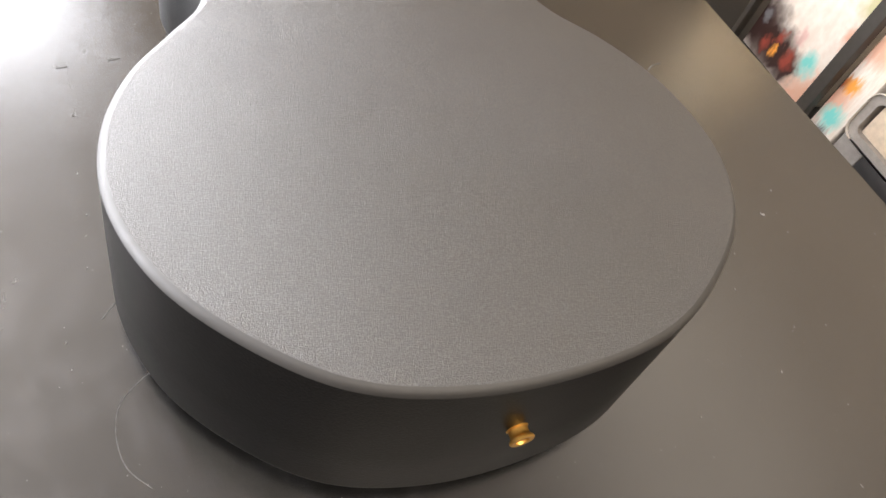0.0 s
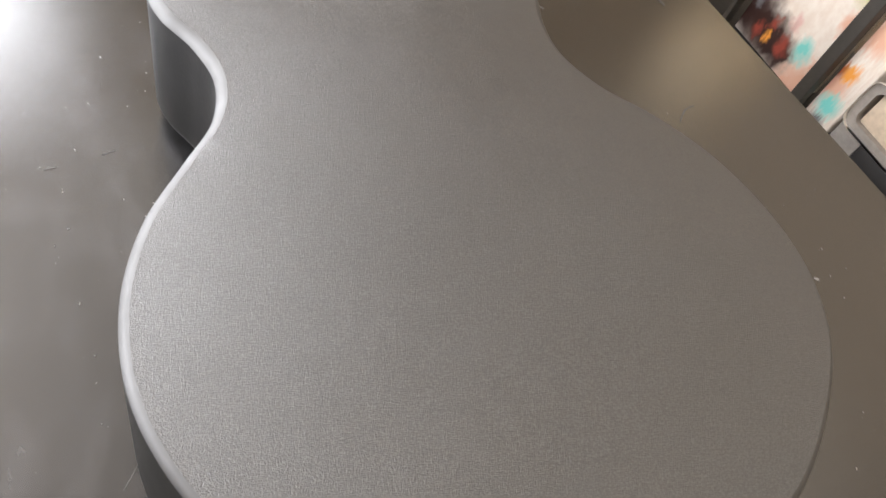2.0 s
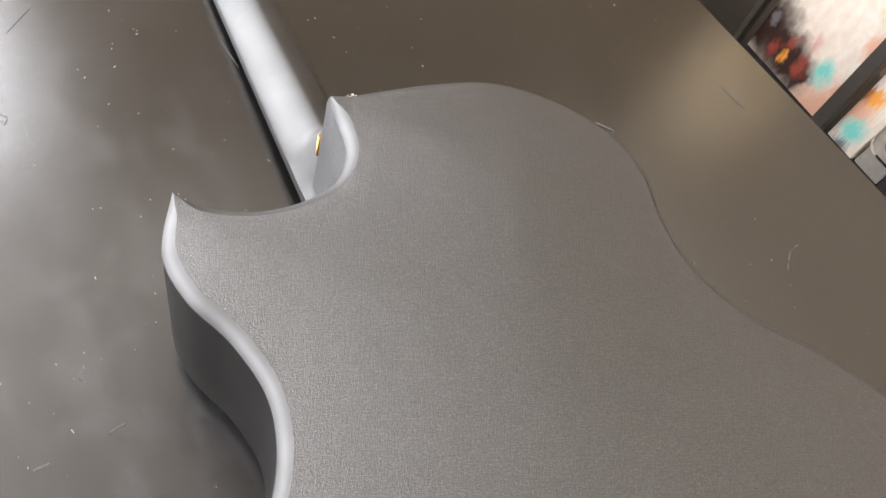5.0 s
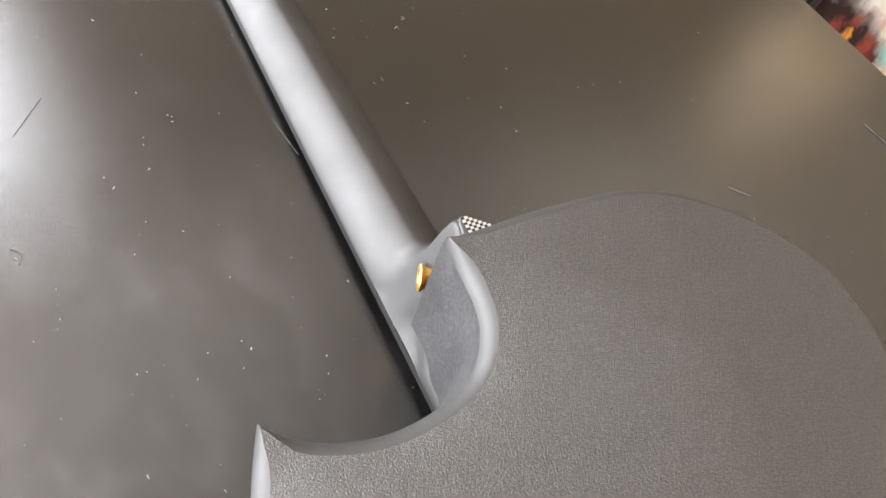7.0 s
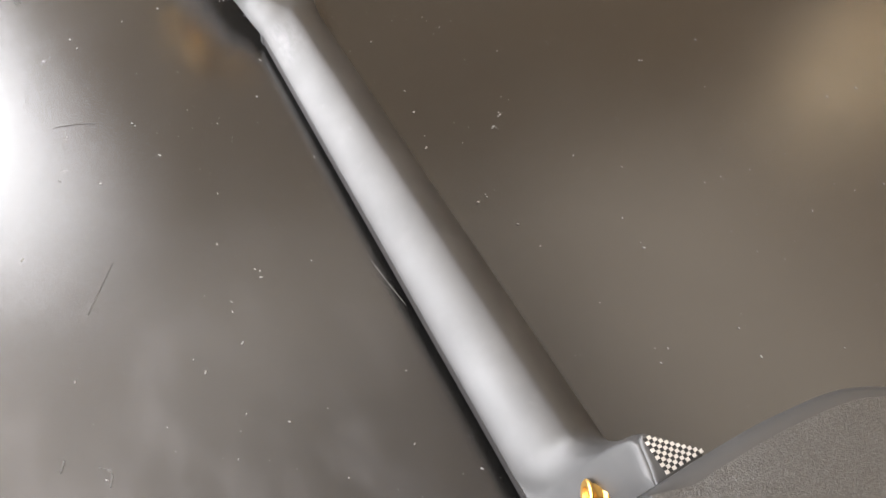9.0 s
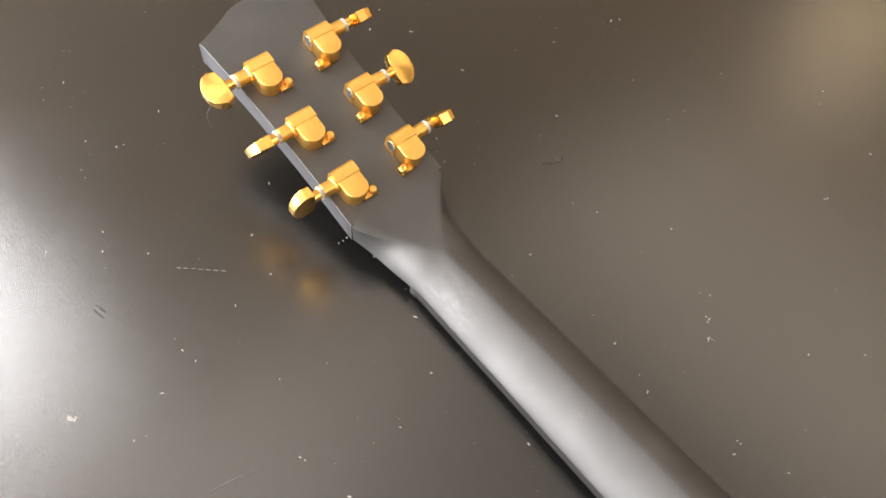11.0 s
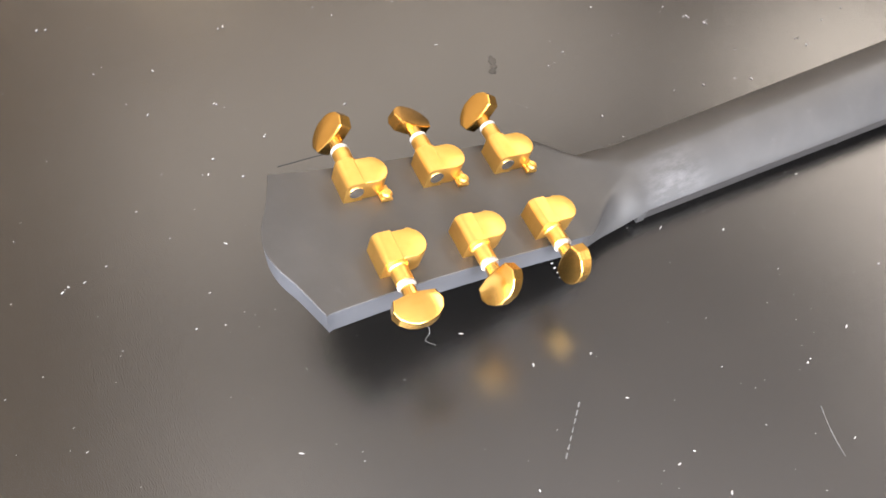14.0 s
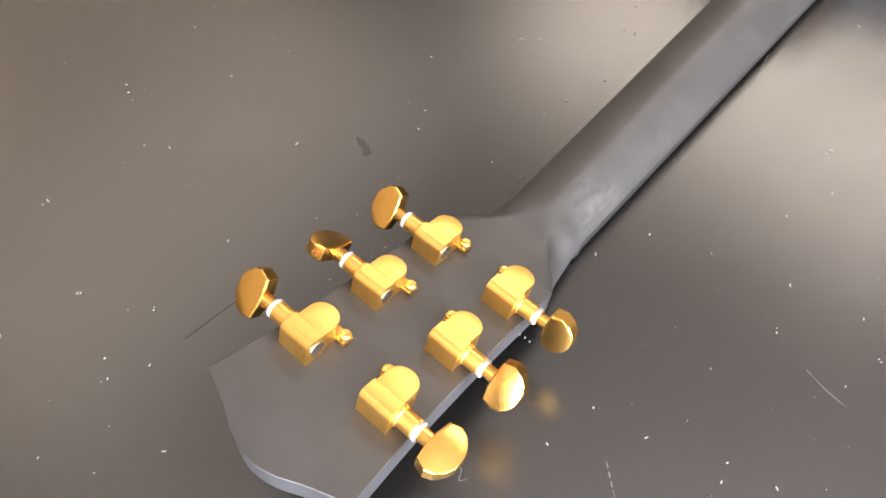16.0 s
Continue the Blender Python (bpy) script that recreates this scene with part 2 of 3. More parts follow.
def spline(points, per, closed=True):
    """A Catmull-Rom curve (centripetal) through the points."""
    pts = [Vector(p).to_3d() for p in points]
    n = len(pts)
    out = []
    for i in range(n if closed else n - 1):
        p = [pts[(i + k) % n] if closed else pts[min(max(i + k, 0), n - 1)] for k in (-1, 0, 1, 2)]
        t = [0.0]
        for a, b in zip(p, p[1:]):
            t.append(t[-1] + max((b - a).length, 1e-6) ** 0.5)
        for s in range(per):
            u = t[1] + (t[2] - t[1]) * s / per
            a = [p[k].lerp(p[k + 1], (u - t[k]) / (t[k + 1] - t[k])) for k in range(3)]
            b = [a[k].lerp(a[k + 1], (u - t[k]) / (t[k + 2] - t[k])) for k in range(2)]
            out.append(b[0].lerp(b[1], (u - t[1]) / (t[2] - t[1])))
    if not closed:
        out.append(pts[-1])
    return out


def loft(rings, cap=True, closed=True):
    bm = bmesh.new()
    vs = [[bm.verts.new(p) for p in ring] for ring in rings]
    n = len(vs[0])
    for a, b in zip(vs, vs[1:]):
        for k in range(n if closed else n - 1):
            bm.faces.new((a[k], a[(k + 1) % n], b[(k + 1) % n], b[k]))
    if cap:
        bm.faces.new(vs[0])
        bm.faces.new(vs[-1])
    return bm


def smoothstep(a, b, x):
    u = min(1.0, max(0.0, (x - a) / (b - a)))
    return u * u * (3 - 2 * u)


# ---------------------------------------------------------------- the room


def wall(name, x0, x1, y0, y1, paint, label):
    return thing(name, box(x0, x1, y0, y1, FLOOR_Z, CEIL_Z), paint, label, "wall", "structure", smooth=False)


thing("floor", box(WALL_W, WALL_E, WALL_S, WALL_N, FLOOR_Z - 0.1, FLOOR_Z), FLOORM, "brown wood-coloured floor of the room", "floor", "structure", smooth=False)
thing("ceiling", box(WALL_W - 0.15, WALL_E + 0.15, WALL_S - 0.15, WALL_N + 0.15, CEIL_Z, CEIL_Z + 0.1), CEILM, "plain white painted ceiling", "ceiling", "structure", smooth=False)
# unseen south wall, made dark so little light returns to the tail
wall("wall_south", WALL_W - 0.15, WALL_E + 0.15, WALL_S - 0.15, WALL_S, DARKWALL, "unseen dark brown room wall that holds back light")
wall("wall_east", WALL_E, WALL_E + 0.15, WALL_S, WALL_N, WALLM, "plain off-white painted room wall")


def pierced(name, at, lo, hi, opening):
    """A wall of 0.15 m with one opening; at: (axis, inner face, outward sign)."""
    axis, face, sign = at
    a0, a1, z0, z1 = opening
    bm = None
    for u0, u1, v0, v1 in ((lo, a0, FLOOR_Z, CEIL_Z), (a1, hi, FLOOR_Z, CEIL_Z), (a0, a1, FLOOR_Z, z0), (a0, a1, z1, CEIL_Z)):
        n0, n1 = sorted((face, face + sign * 0.15))
        bm = box(u0, u1, n0, n1, v0, v1, bm=bm) if axis == "y" else box(n0, n1, u0, u1, v0, v1, bm=bm)
    thing(name, bm, WALLM, "off-white painted room wall with a window opening", "wall", "structure", smooth=False)


def framed(name, at, opening):
    axis, face, sign = at
    a0, a1, z0, z1 = opening
    ob = tagged(new(name), "white-framed window letting in cool daylight", "window", kind="structure")
    for u0, u1, v0, v1 in ((a0, a0 + 0.05, z0, z1), (a1 - 0.05, a1, z0, z1), (a0 + 0.05, a1 - 0.05, z0, z0 + 0.05), (a0 + 0.05, a1 - 0.05, z1 - 0.05, z1)):
        n0, n1 = sorted((face + sign * 0.05, face + sign * 0.11))
        part("window_frame", box(u0, u1, n0, n1, v0, v1, 0.004) if axis == "y" else box(n0, n1, u0, u1, v0, v1, 0.004), FRAMEM, ob)


pierced("wall_north", ("y", WALL_N, 1), WALL_W - 0.15, WALL_E + 0.15, WIN)
pierced("wall_west", ("x", WALL_W, -1), WALL_S, WALL_N, WEST)
framed("window_1", ("y", WALL_N, 1), WIN)
framed("window_2", ("x", WALL_W, -1), WEST)
# housings of the added fill panels, out of view on the ceiling
for px, py, hx, hy, _ in FILL_PANELS:
    light = tagged(new("fill_panel"), "large white ceiling fill panel, added out of view", "ceiling light", "ceiling panels")
    for x0, x1, y0, y1 in ((-hx - 0.03, -hx, -hy - 0.03, hy + 0.03), (hx, hx + 0.03, -hy - 0.03, hy + 0.03), (-hx, hx, -hy - 0.03, -hy), (-hx, hx, hy, hy + 0.03)):
        part("frame", box(px + x0, px + x1, py + y0, py + y1, CEIL_Z - 0.05, CEIL_Z, 0.003), FRAMEM, light)
    part("diffuser", box(px - hx + 0.004, px + hx - 0.004, py - hy + 0.004, py + hy - 0.004, CEIL_Z - 0.040, CEIL_Z - 0.032), WHITEP, light, "white diffuser sheet")

# ---------------------------------------------------------------- the table
SLANT = radians(3.1)          # the long edges run a little across the guitar
tb = tagged(new("table"), "dusty scratched black laminate table carrying the guitar", "table")
tb.matrix_world = pose(0.4915, 0.5, 0, 0, 0, math.degrees(SLANT))
part("tabletop", box(-1.25, 0, -1.15, 1.15, -0.03, 0, 0.0015), TABLE, tb)
for lx in (-1.18, -0.08):
    for ly in (-1.05, 1.05):
        part("leg", box(lx - 0.025, lx + 0.025, ly - 0.025, ly + 0.025, FLOOR_Z, -0.0302, 0.003), BLACKM, tb)

# ---------------------------------------------------------------- the guitar
AX = -0.0006                   # the neck's centre line
guitar = tagged(new("acoustic_guitar"), "matte black cutaway acoustic guitar with gold hardware lying face down", "guitar")

SIDE = [(-0.0190, 0.497), (0.015, 0.4975), (0.050, 0.4960), (0.086, 0.4900), (0.1115, 0.4750), (0.1337, 0.4508), (0.1478, 0.4195), (0.1475, 0.388),
        (0.1365, 0.356), (0.1325, 0.322), (0.1440, 0.287), (0.1690, 0.253), (0.1895, 0.211), (0.1980, 0.162), (0.1930, 0.113), (0.1710, 0.068),
        (0.130, 0.030), (0.080, 0.002), (0.018, -0.0088), (-0.045, -0.0062), (-0.098, 0.010), (-0.140, 0.044), (-0.172, 0.087), (-0.188, 0.140),
        (-0.1845, 0.190), (-0.167, 0.234), (-0.141, 0.269), (-0.119, 0.298), (-0.1105, 0.330), (-0.1165, 0.362), (-0.1290, 0.391), (-0.1322, 0.418)]
HORN = [(-0.1190, 0.4512), (-0.1050, 0.4385), (-0.083, 0.4300), (-0.060, 0.4298), (-0.038, 0.4372), (-0.0242, 0.4548), (-0.0200, 0.4760)]


def arc_length(points, step):
    out, left = [points[0]], step
    for a, b in zip(points, points[1:]):
        d = (b - a).length
        while left <= d:
            out.append(a.lerp(b, left / d))
            left += step
        left -= d
    return out


def guitar_outline():
    # two smooth runs that meet in the sharp horn and in the sharp heel corner
    run_a = spline(SIDE + [HORN[0]], 24, False)
    run_b = spline(HORN + [SIDE[0]], 24, False)
    a, b = arc_length(run_a, 0.0042), arc_length(run_b, 0.0030)
    if (a[-1] - run_b[0]).length < 0.002:
        a.pop()
    if (b[-1] - run_a[0]).length < 0.0015:
        b.pop()
    return a + b, len(a)


RIM, CUT_FROM = guitar_outline()
LOW_Z = 0.0140


def back_edge_z(y):
    return 0.1345 - 0.049 * y


def inward(points):
    n, out = len(points), []
    for i in range(n):
        a, b = points[i] - points[i - 1], points[(i + 1) % n] - points[i]
        na, nb = Vector((a.y, -a.x, 0)).normalized(), Vector((b.y, -b.x, 0)).normalized()
        out.append((na + nb).normalized())
    c = sum(points, Vector()) / n
    probe = sum(1 if (c - p).dot(q) > 0 else -1 for p, q in zip(points, out))
    return out if probe > 0 else [-q for q in out]


def make_body():
    n = len(RIM)
    nor = inward(RIM)
    # how far the edge may be rounded: less at the sharp corners
    room = []
    for i in range(n):
        p = RIM[i]
        d = min((p - Vector((*HORN[0], 0))).length, (p - Vector((*SIDE[0], 0))).length)
        room.append(0.25 + 0.75 * smoothstep(0.0, 0.02, d))
    edge_r = [0.0042 + 0.0021 * smoothstep(0.10, 0.28, p.y) for p in RIM]
    rings = []
    for k in range(7):
        a = math.pi / 2 * k / 6
        u, v = 1 - math.sin(a), 1 - math.cos(a)
        u, v = u + (1 - k / 6 - u) * 0.45, v + (k / 6 - v) * 0.45
        rings.append([Vector((*(RIM[i] + nor[i] * edge_r[i] * room[i] * u).xy, back_edge_z(RIM[i].y) - edge_r[i] * v)) for i in range(n)])
    for f in (0.3, 0.6):
        rings.append([Vector((*RIM[i].xy, (back_edge_z(RIM[i].y) - edge_r[i]) * (1 - f) + (LOW_Z + 0.005) * f)) for i in range(n)])
    for k in range(5):
        a = math.pi / 2 * k / 4
        rings.append([Vector((*(RIM[i] + nor[i] * 0.005 * room[i] * (1 - math.cos(a))).xy, LOW_Z + 0.005 * (1 - math.sin(a)))) for i in range(n)])
    for ring in rings[1:]:
        for i, p in enumerate(ring):
            if -0.06 < p.x < -0.008 and p.y > 0.43 and RIM[i].x < -0.008:
                down = min(1.0, max(0.0, (0.1050 - p.z) / 0.069))
                foot = -0.0262 + 0.0062 * smoothstep(0.452, 0.496, p.y)
                p.x -= max(0.0, p.x - foot) * down * smoothstep(0.440, 0.466, p.y)
    # the sides of the lower bout lean out a little towards the front
    for ring in rings[7:]:
        for i, p in enumerate(ring):
            lean = 0.0040 * (1 - (p.z - LOW_Z) / (back_edge_z(p.y) - LOW_Z)) * smoothstep(0.33, 0.25, p.y)
            p.xy -= nor[i].xy * lean
    bm = loft(rings, cap=False)
    bm.verts.ensure_lookup_table()
    top = [bm.verts[i] for i in range(n)]
    low = [bm.verts[len(bm.verts) - n + i] for i in range(n)]
    # the arched back: points on a grid inside the rim
    edge = np.array([(p.x, p.y) for p in rings[0]])
    ea, eb = edge, np.roll(edge, -1, axis=0)
    inner = []
    for gx in np.arange(-0.19, 0.20, 0.011):
        for gy in np.arange(-0.008, 0.5, 0.011):
            jx, jy = gx + (0.0055 if round(gy / 0.011) % 2 else 0), gy
            cross = ((ea[:, 1] > jy) != (eb[:, 1] > jy)) & (jx < (eb[:, 0] - ea[:, 0]) * (jy - ea[:, 1]) / (eb[:, 1] - ea[:, 1] + 1e-12) + ea[:, 0])
            if cross.sum() % 2 == 0:
                continue
            if np.hypot(edge[:, 0] - jx, edge[:, 1] - jy).min() > 0.006:
                inner.append((jx, jy))
    flat = [Vector(p) for p in edge.tolist()] + [Vector(p) for p in inner]
    verts, _, faces, orig, *_ = geometry.delaunay_2d_cdt(flat, [], [list(range(n))], 1, 1e-6)
    made = {}
    for i, v in enumerate(verts):
        first = orig[i][0] if orig[i] else -1
        if 0 <= first < n:
            made[i] = top[first]
        else:
            d = float(np.hypot(edge[:, 0] - v.x, edge[:, 1] - v.y).min())
            made[i] = bm.verts.new((v.x, v.y, back_edge_z(v.y) + 0.0085 * (1 - (1 - min(d, 0.13) / 0.13) ** 1.7)))
    for f in faces:
        try:
            bm.faces.new([made[i] for i in f])
        except ValueError:
            pass
    bm.faces.new(low)
    bm.faces.ensure_lookup_table()
    for k in range(6 * n):
        bm.faces[k].material_index = 1
    # the sides take the shade-darkened black, the cutaway wall its own
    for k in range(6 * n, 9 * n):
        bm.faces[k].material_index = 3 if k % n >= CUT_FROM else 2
    return bm


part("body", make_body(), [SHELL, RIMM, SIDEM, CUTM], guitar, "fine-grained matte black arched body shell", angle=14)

# neck: a D-shaped section that grows into the heel
NUT_Y, SCALE = 0.85, 0.65


def fret_y(n):
    return NUT_Y - SCALE * (1 - 2 ** (-n / 12))


def board_z(y):
    return 0.0047 + 0.0139 * (NUT_Y - y)


def half_width(y):
    return 0.0212 + 0.0131 * (NUT_Y - y)


def head_z(y):
    return 0.0352 + 0.25 * (y - 0.915)


HEAD_R = [(0.0215, 0.850), (0.0226, 0.862), (0.0262, 0.878), (0.0318, 0.8935), (0.0316, 0.915), (0.0315, 0.945), (0.0324, 0.985), (0.0350, 1.0196)]
FLARE = spline(HEAD_R[:4], 8, False)


def flare_width(y):
    for a, b in zip(FLARE, FLARE[1:]):
        if a.y <= y <= b.y:
            return a.x + (b.x - a.x) * (y - a.y) / (b.y - a.y)
    return FLARE[-1].x


def neck_section(y):
    """Points from the left edge over the back to the right edge; the heel runs out into the block under the cutaway."""
    if y >= 0.4975:
        return raw_section(y)
    f = smoothstep(0.4975, 0.468, y)
    return [Vector((a.x + (b.x - a.x) * f, y, a.z + (b.z - a.z) * f)) for a, b in zip(raw_section(0.4976), raw_section(min(y, 0.489)))]


def raw_section(y):
    w, z0 = half_width(y), board_z(y) + 0.0058
    top = board_z(y) + 0.0215 + 0.010 * (NUT_Y - y) / 0.36
    rise = min(1.0, max(0.0, (0.5365 - y) / 0.0190))
    if y < 0.4895:                      # the block under the cutaway
        rise, top = 0.0, 0.0360
        square = 0.35
    else:
        square = 0.0
    if y > 0.850:
        w = flare_width(y)
        f = smoothstep(0.850, 0.893, y)
        z0 = z0 + (head_z(y) - 0.0140 - z0) * f
        top = top + (head_z(y) - top) * f
    grow = 1 - math.sqrt(max(0.0, 1 - rise ** 2))
    top = top + (0.0880 - top) * grow
    rise = 0.25 * rise ** 2 + 0.75 * grow
    p, q = 1.30 + (0.14 - 1.30) * square, 1.42 + (0.14 - 1.42) * square
    flat = 0.0
    if y > 0.844:                       # the flat back of the headstock runs out on the neck
        f = smoothstep(0.844, 0.8935, y)
        inner = (w - 0.0004) * min(1.0, 0.12 + 0.88 * f ** 1.3)
        flat = smoothstep(0.844, 0.862, y)
    body = smoothstep(0.509, 0.492, y)
    pts, n = [], 44
    for k in range(n + 1):
        a = math.pi * k / n
        c, s = -math.cos(a), math.sin(a)
        dx, dz = w * math.copysign(abs(c) ** p, c), max(s, 0.0) ** q
        if flat > 0:
            u = abs(c)
            th = max(0.0, (u - 0.45) / 0.55) * math.pi / 2
            run = max(0.0, (u - 0.45) / 0.55)
            fx = inner * min(1.0, u / 0.45) + (w - inner) * (math.sin(th) + (run - math.sin(th)) * f)
            fz = math.cos(th) ** 0.9
            fz += (1 - run ** 0.9 - fz) * f
            dx, dz = dx + (math.copysign(fx, c) - dx) * flat, dz + (fz - dz) * flat
        t = min(1.0, s * 1.2)
        hw = 0.0030 + 0.0098 * smoothstep(0.517, 0.499, y)
        hx = (w + (hw - w) * t ** (0.8 - 0.52 * body)) * (1 if c > 0 else -1) * min(1.0, abs(c) * 1.8)
        x = AX + dx * (1 - rise) + (hx + (0.0045 + 0.0057 * smoothstep(0.517, 0.499, y)) * t) * rise
        x += 0.0020 * smoothstep(0.860, 0.8935, y) * max(0.0, -c)
        z = z0 + (top - z0) * (dz * (1 - rise) + t * rise)
        pts.append(Vector((x, y, z)))
    return pts


ys = [0.8945 - 0.003 * k for k in range(16)] + [0.84, 0.82] + [0.80 - 0.02 * k for k in range(12)] + [0.567 - 0.004 * k for k in range(6)] + [0.5440 - 0.0015 * k for k in range(17)] + [0.5190, 0.518, 0.516, 0.513, 0.510, 0.506, 0.502, 0.4976, 0.494, 0.490, 0.486, 0.482, 0.478, 0.474, 0.470, 0.466, 0.45, 0.435]
neck_mesh = loft([neck_section(y) for y in ys], closed=True)
carved = [v for v in neck_mesh.verts if 0.4985 < v.co.y < 0.566 and v.co.z > board_z(v.co.y) + 0.0075]
for _ in range(3):
    bmesh.ops.smooth_vert(neck_mesh, verts=carved, factor=0.5, use_axis_x=True, use_axis_y=False, use_axis_z=True)
part("neck", neck_mesh, NECK, guitar, "satin black neck with a rounded back and carved heel", angle=45)

# headstock: a flared plate that leans back from the neck
END = [(0.0350, 1.0196), (0.020, 1.0250), (0.010, 1.0297), (0.0, 1.0320), (-0.010, 1.0304), (-0.020, 1.0258), (-0.0360, 1.0196)]


def make_head():
    right = [Vector((x, y, 0)) for x, y in HEAD_R]
    straight = spline(right[3:], 6, False)
    end = spline([(x, y) for x, y in END], 6, False)
    left = [Vector((-p.x + 2 * AX + 0.0020 - 0.0015 * smoothstep(0.8935, 1.0196, p.y), p.y, 0)) for p in straight[:-1]]
    line = straight + end[1:-1] + [Vector((-0.0362, 1.0196, 0))] + left[::-1]
    thick = 0.0140
    top = [Vector((p.x, p.y, head_z(p.y))) for p in line]
    low = [Vector((p.x, p.y + 0.0004 * smoothstep(0.90, 1.0, p.y), max(head_z(p.y) - thick, board_z(p.y) + 0.0005))) for p in line]
    nor = inward(line)
    inset = [Vector((q.x + m.x * 0.0003, q.y + m.y * 0.0003, q.z + 0.0000)) for q, m in zip(top, nor)]
    drop = [q - Vector((0, 0, 0.0003)) for q in top]
    bm = loft([inset, drop, low])
    for f in bm.faces:
        hi = [v for v in f.verts if v.co.z > head_z(v.co.y) - 0.002]
        if len(f.verts) == 4 and len(hi) == 2 and f.calc_center_median().y > 0.896:
            f.material_index = 1
    return bm


headstock = part("headstock", make_head(), [NECK, EDGEM], guitar, "satin black angled headstock with paler bare edges", angle=30)

board = [Vector((AX + s * half_width(y), y, 0)) for s, y in ((-1, 0.43), (-1, NUT_Y), (1, NUT_Y), (1, 0.43))]
fingerboard = part("fingerboard", loft([[Vector((p.x, p.y, board_z(p.y))) for p in board], [Vector((p.x, p.y, board_z(p.y) + 0.0066)) for p in board]]), EBONY, guitar,
                   "dark fingerboard pressed towards the table", smooth=False)
for n in range(1, 17):
    y = fret_y(n)
    w = half_width(y) - 0.0002
    part("fret", lathe([(0.0, -w - 0.0004), (0.0009, -w), (0.0009, w), (0.0, w + 0.0004)], 8, pose(AX, y, board_z(y) + 0.0006, 0, 90, 0)), STEEL, fingerboard)
part("nut", box(AX - 0.0216, AX + 0.0216, NUT_Y, NUT_Y + 0.0048, board_z(NUT_Y) - 0.0015, board_z(NUT_Y) + 0.0066, 0.0005), BONE, guitar)
part("bridge", box(-0.075, 0.085, 0.186, 0.222, 0.0, LOW_Z + 0.001, 0.002), EBONY, guitar, "dark bridge on which the body rests")

# heel cap with a small chequered inlay
cap = part("heel_cap", prism([(-0.0030, 0.4955), (-0.0002, 0.5050), (0.0012, 0.5115), (0.0025, 0.5145), (0.0045, 0.5155), (0.0075, 0.5140), (0.0140, 0.5085), (0.0190, 0.5020), (0.0230, 0.4955)], 0.0850, 0.0890, 0.0016, 3), NECK, guitar, "pale-edged heel cap")
bm = bmesh.new()
for i in range(14):
    for j in range(12):
        x, y = 0.0016 + i * 0.00175, 0.4985 + j * 0.00155
        if y + 0.0016 < 0.5160 - 0.85 * max(0.0, x + 0.0017 - 0.0055) and x > 0.0024 + 0.12 * (y - 0.505):
            box(x, x + 0.00165, y, y + 0.00145, 0.0888, 0.0893, bm=bm)
inlay = part("inlay", bm, [DARKM, IVORY], cap, "black and white chequered inlay", smooth=False)
for poly in inlay.data.polygons:
    c = poly.center
    poly.material_index = (int((c.x - 0.0016) / 0.00175 + 0.05) + int((c.y - 0.4985) / 0.00155 + 0.05)) % 2

BUTTON = [(0.0, 0.0), (0.0068, 0.0), (0.0071, 0.0008), (0.0071, 0.0020), (0.0064, 0.0026), (0.0056, 0.0034), (0.0055, 0.0060), (0.0060, 0.0074), (0.0071, 0.0084), (0.0073, 0.0094), (0.0066, 0.0101), (0.0042, 0.0100), (0.0036, 0.0086), (0.0, 0.0084)]
part("strap_button", lathe(BUTTON, 28, pose(-0.0055, -0.0086, 0.0815, 90, 0, 0)), GOLD, guitar, "gold-plated strap button on the tail")
m = Matrix.Translation((-0.0078, 0.5034, 0.0545)) @ Vector((-0.88, 0.47, -0.02)).to_track_quat("Z", "Y").to_matrix().to_4x4()
part("strap_button", lathe(BUTTON, 28, m @ Matrix.Diagonal((1.0, 1.0, 0.92, 1))), GOLD, guitar, "gold-plated strap button on the heel")

# tuners: built along x (towards the button), y up the headstock, z off its back
TILT = math.degrees(math.atan(0.25))
KEY = [(0.0008, 0.0030), (0.0018, 0.0090), (0.0064, 0.0106), (0.0098, 0.0091), (0.0123, 0.0062), (0.0137, 0.0028)]
KEY = KEY + [(x, -y) for x, y in KEY[::-1]]


def d_outline():
    """The rounded gear cover, from the worm's side to its round end."""
    pts = [(-0.0008, 0.0020), (0.0126, 0.0020), (0.0126, -0.0082)]
    for k in range(1, 16):
        a = math.pi * k / 16
        pts.append((0.0059 + 0.0067 * math.cos(a), -0.0082 - 0.0062 * math.sin(a)))
    pts.append((-0.0008, -0.0082))
    return pts


def worm_block(h):
    """The straight worm housing: a bar along x with one broadly rounded shoulder."""
    r, line = 0.0030, [(-0.0020, 0.0), (0.0062, 0.0)]
    for k in range(7):
        a = math.pi / 2 * k / 6
        line.append((0.0062 - r + r * math.cos(a), h - r + r * math.sin(a)))
    line += [(-0.0016, h), (-0.0020, h - 0.0004)]
    return loft([[Vector((x, y, z)) for y, z in line] for x in (-0.0012, 0.0130)])


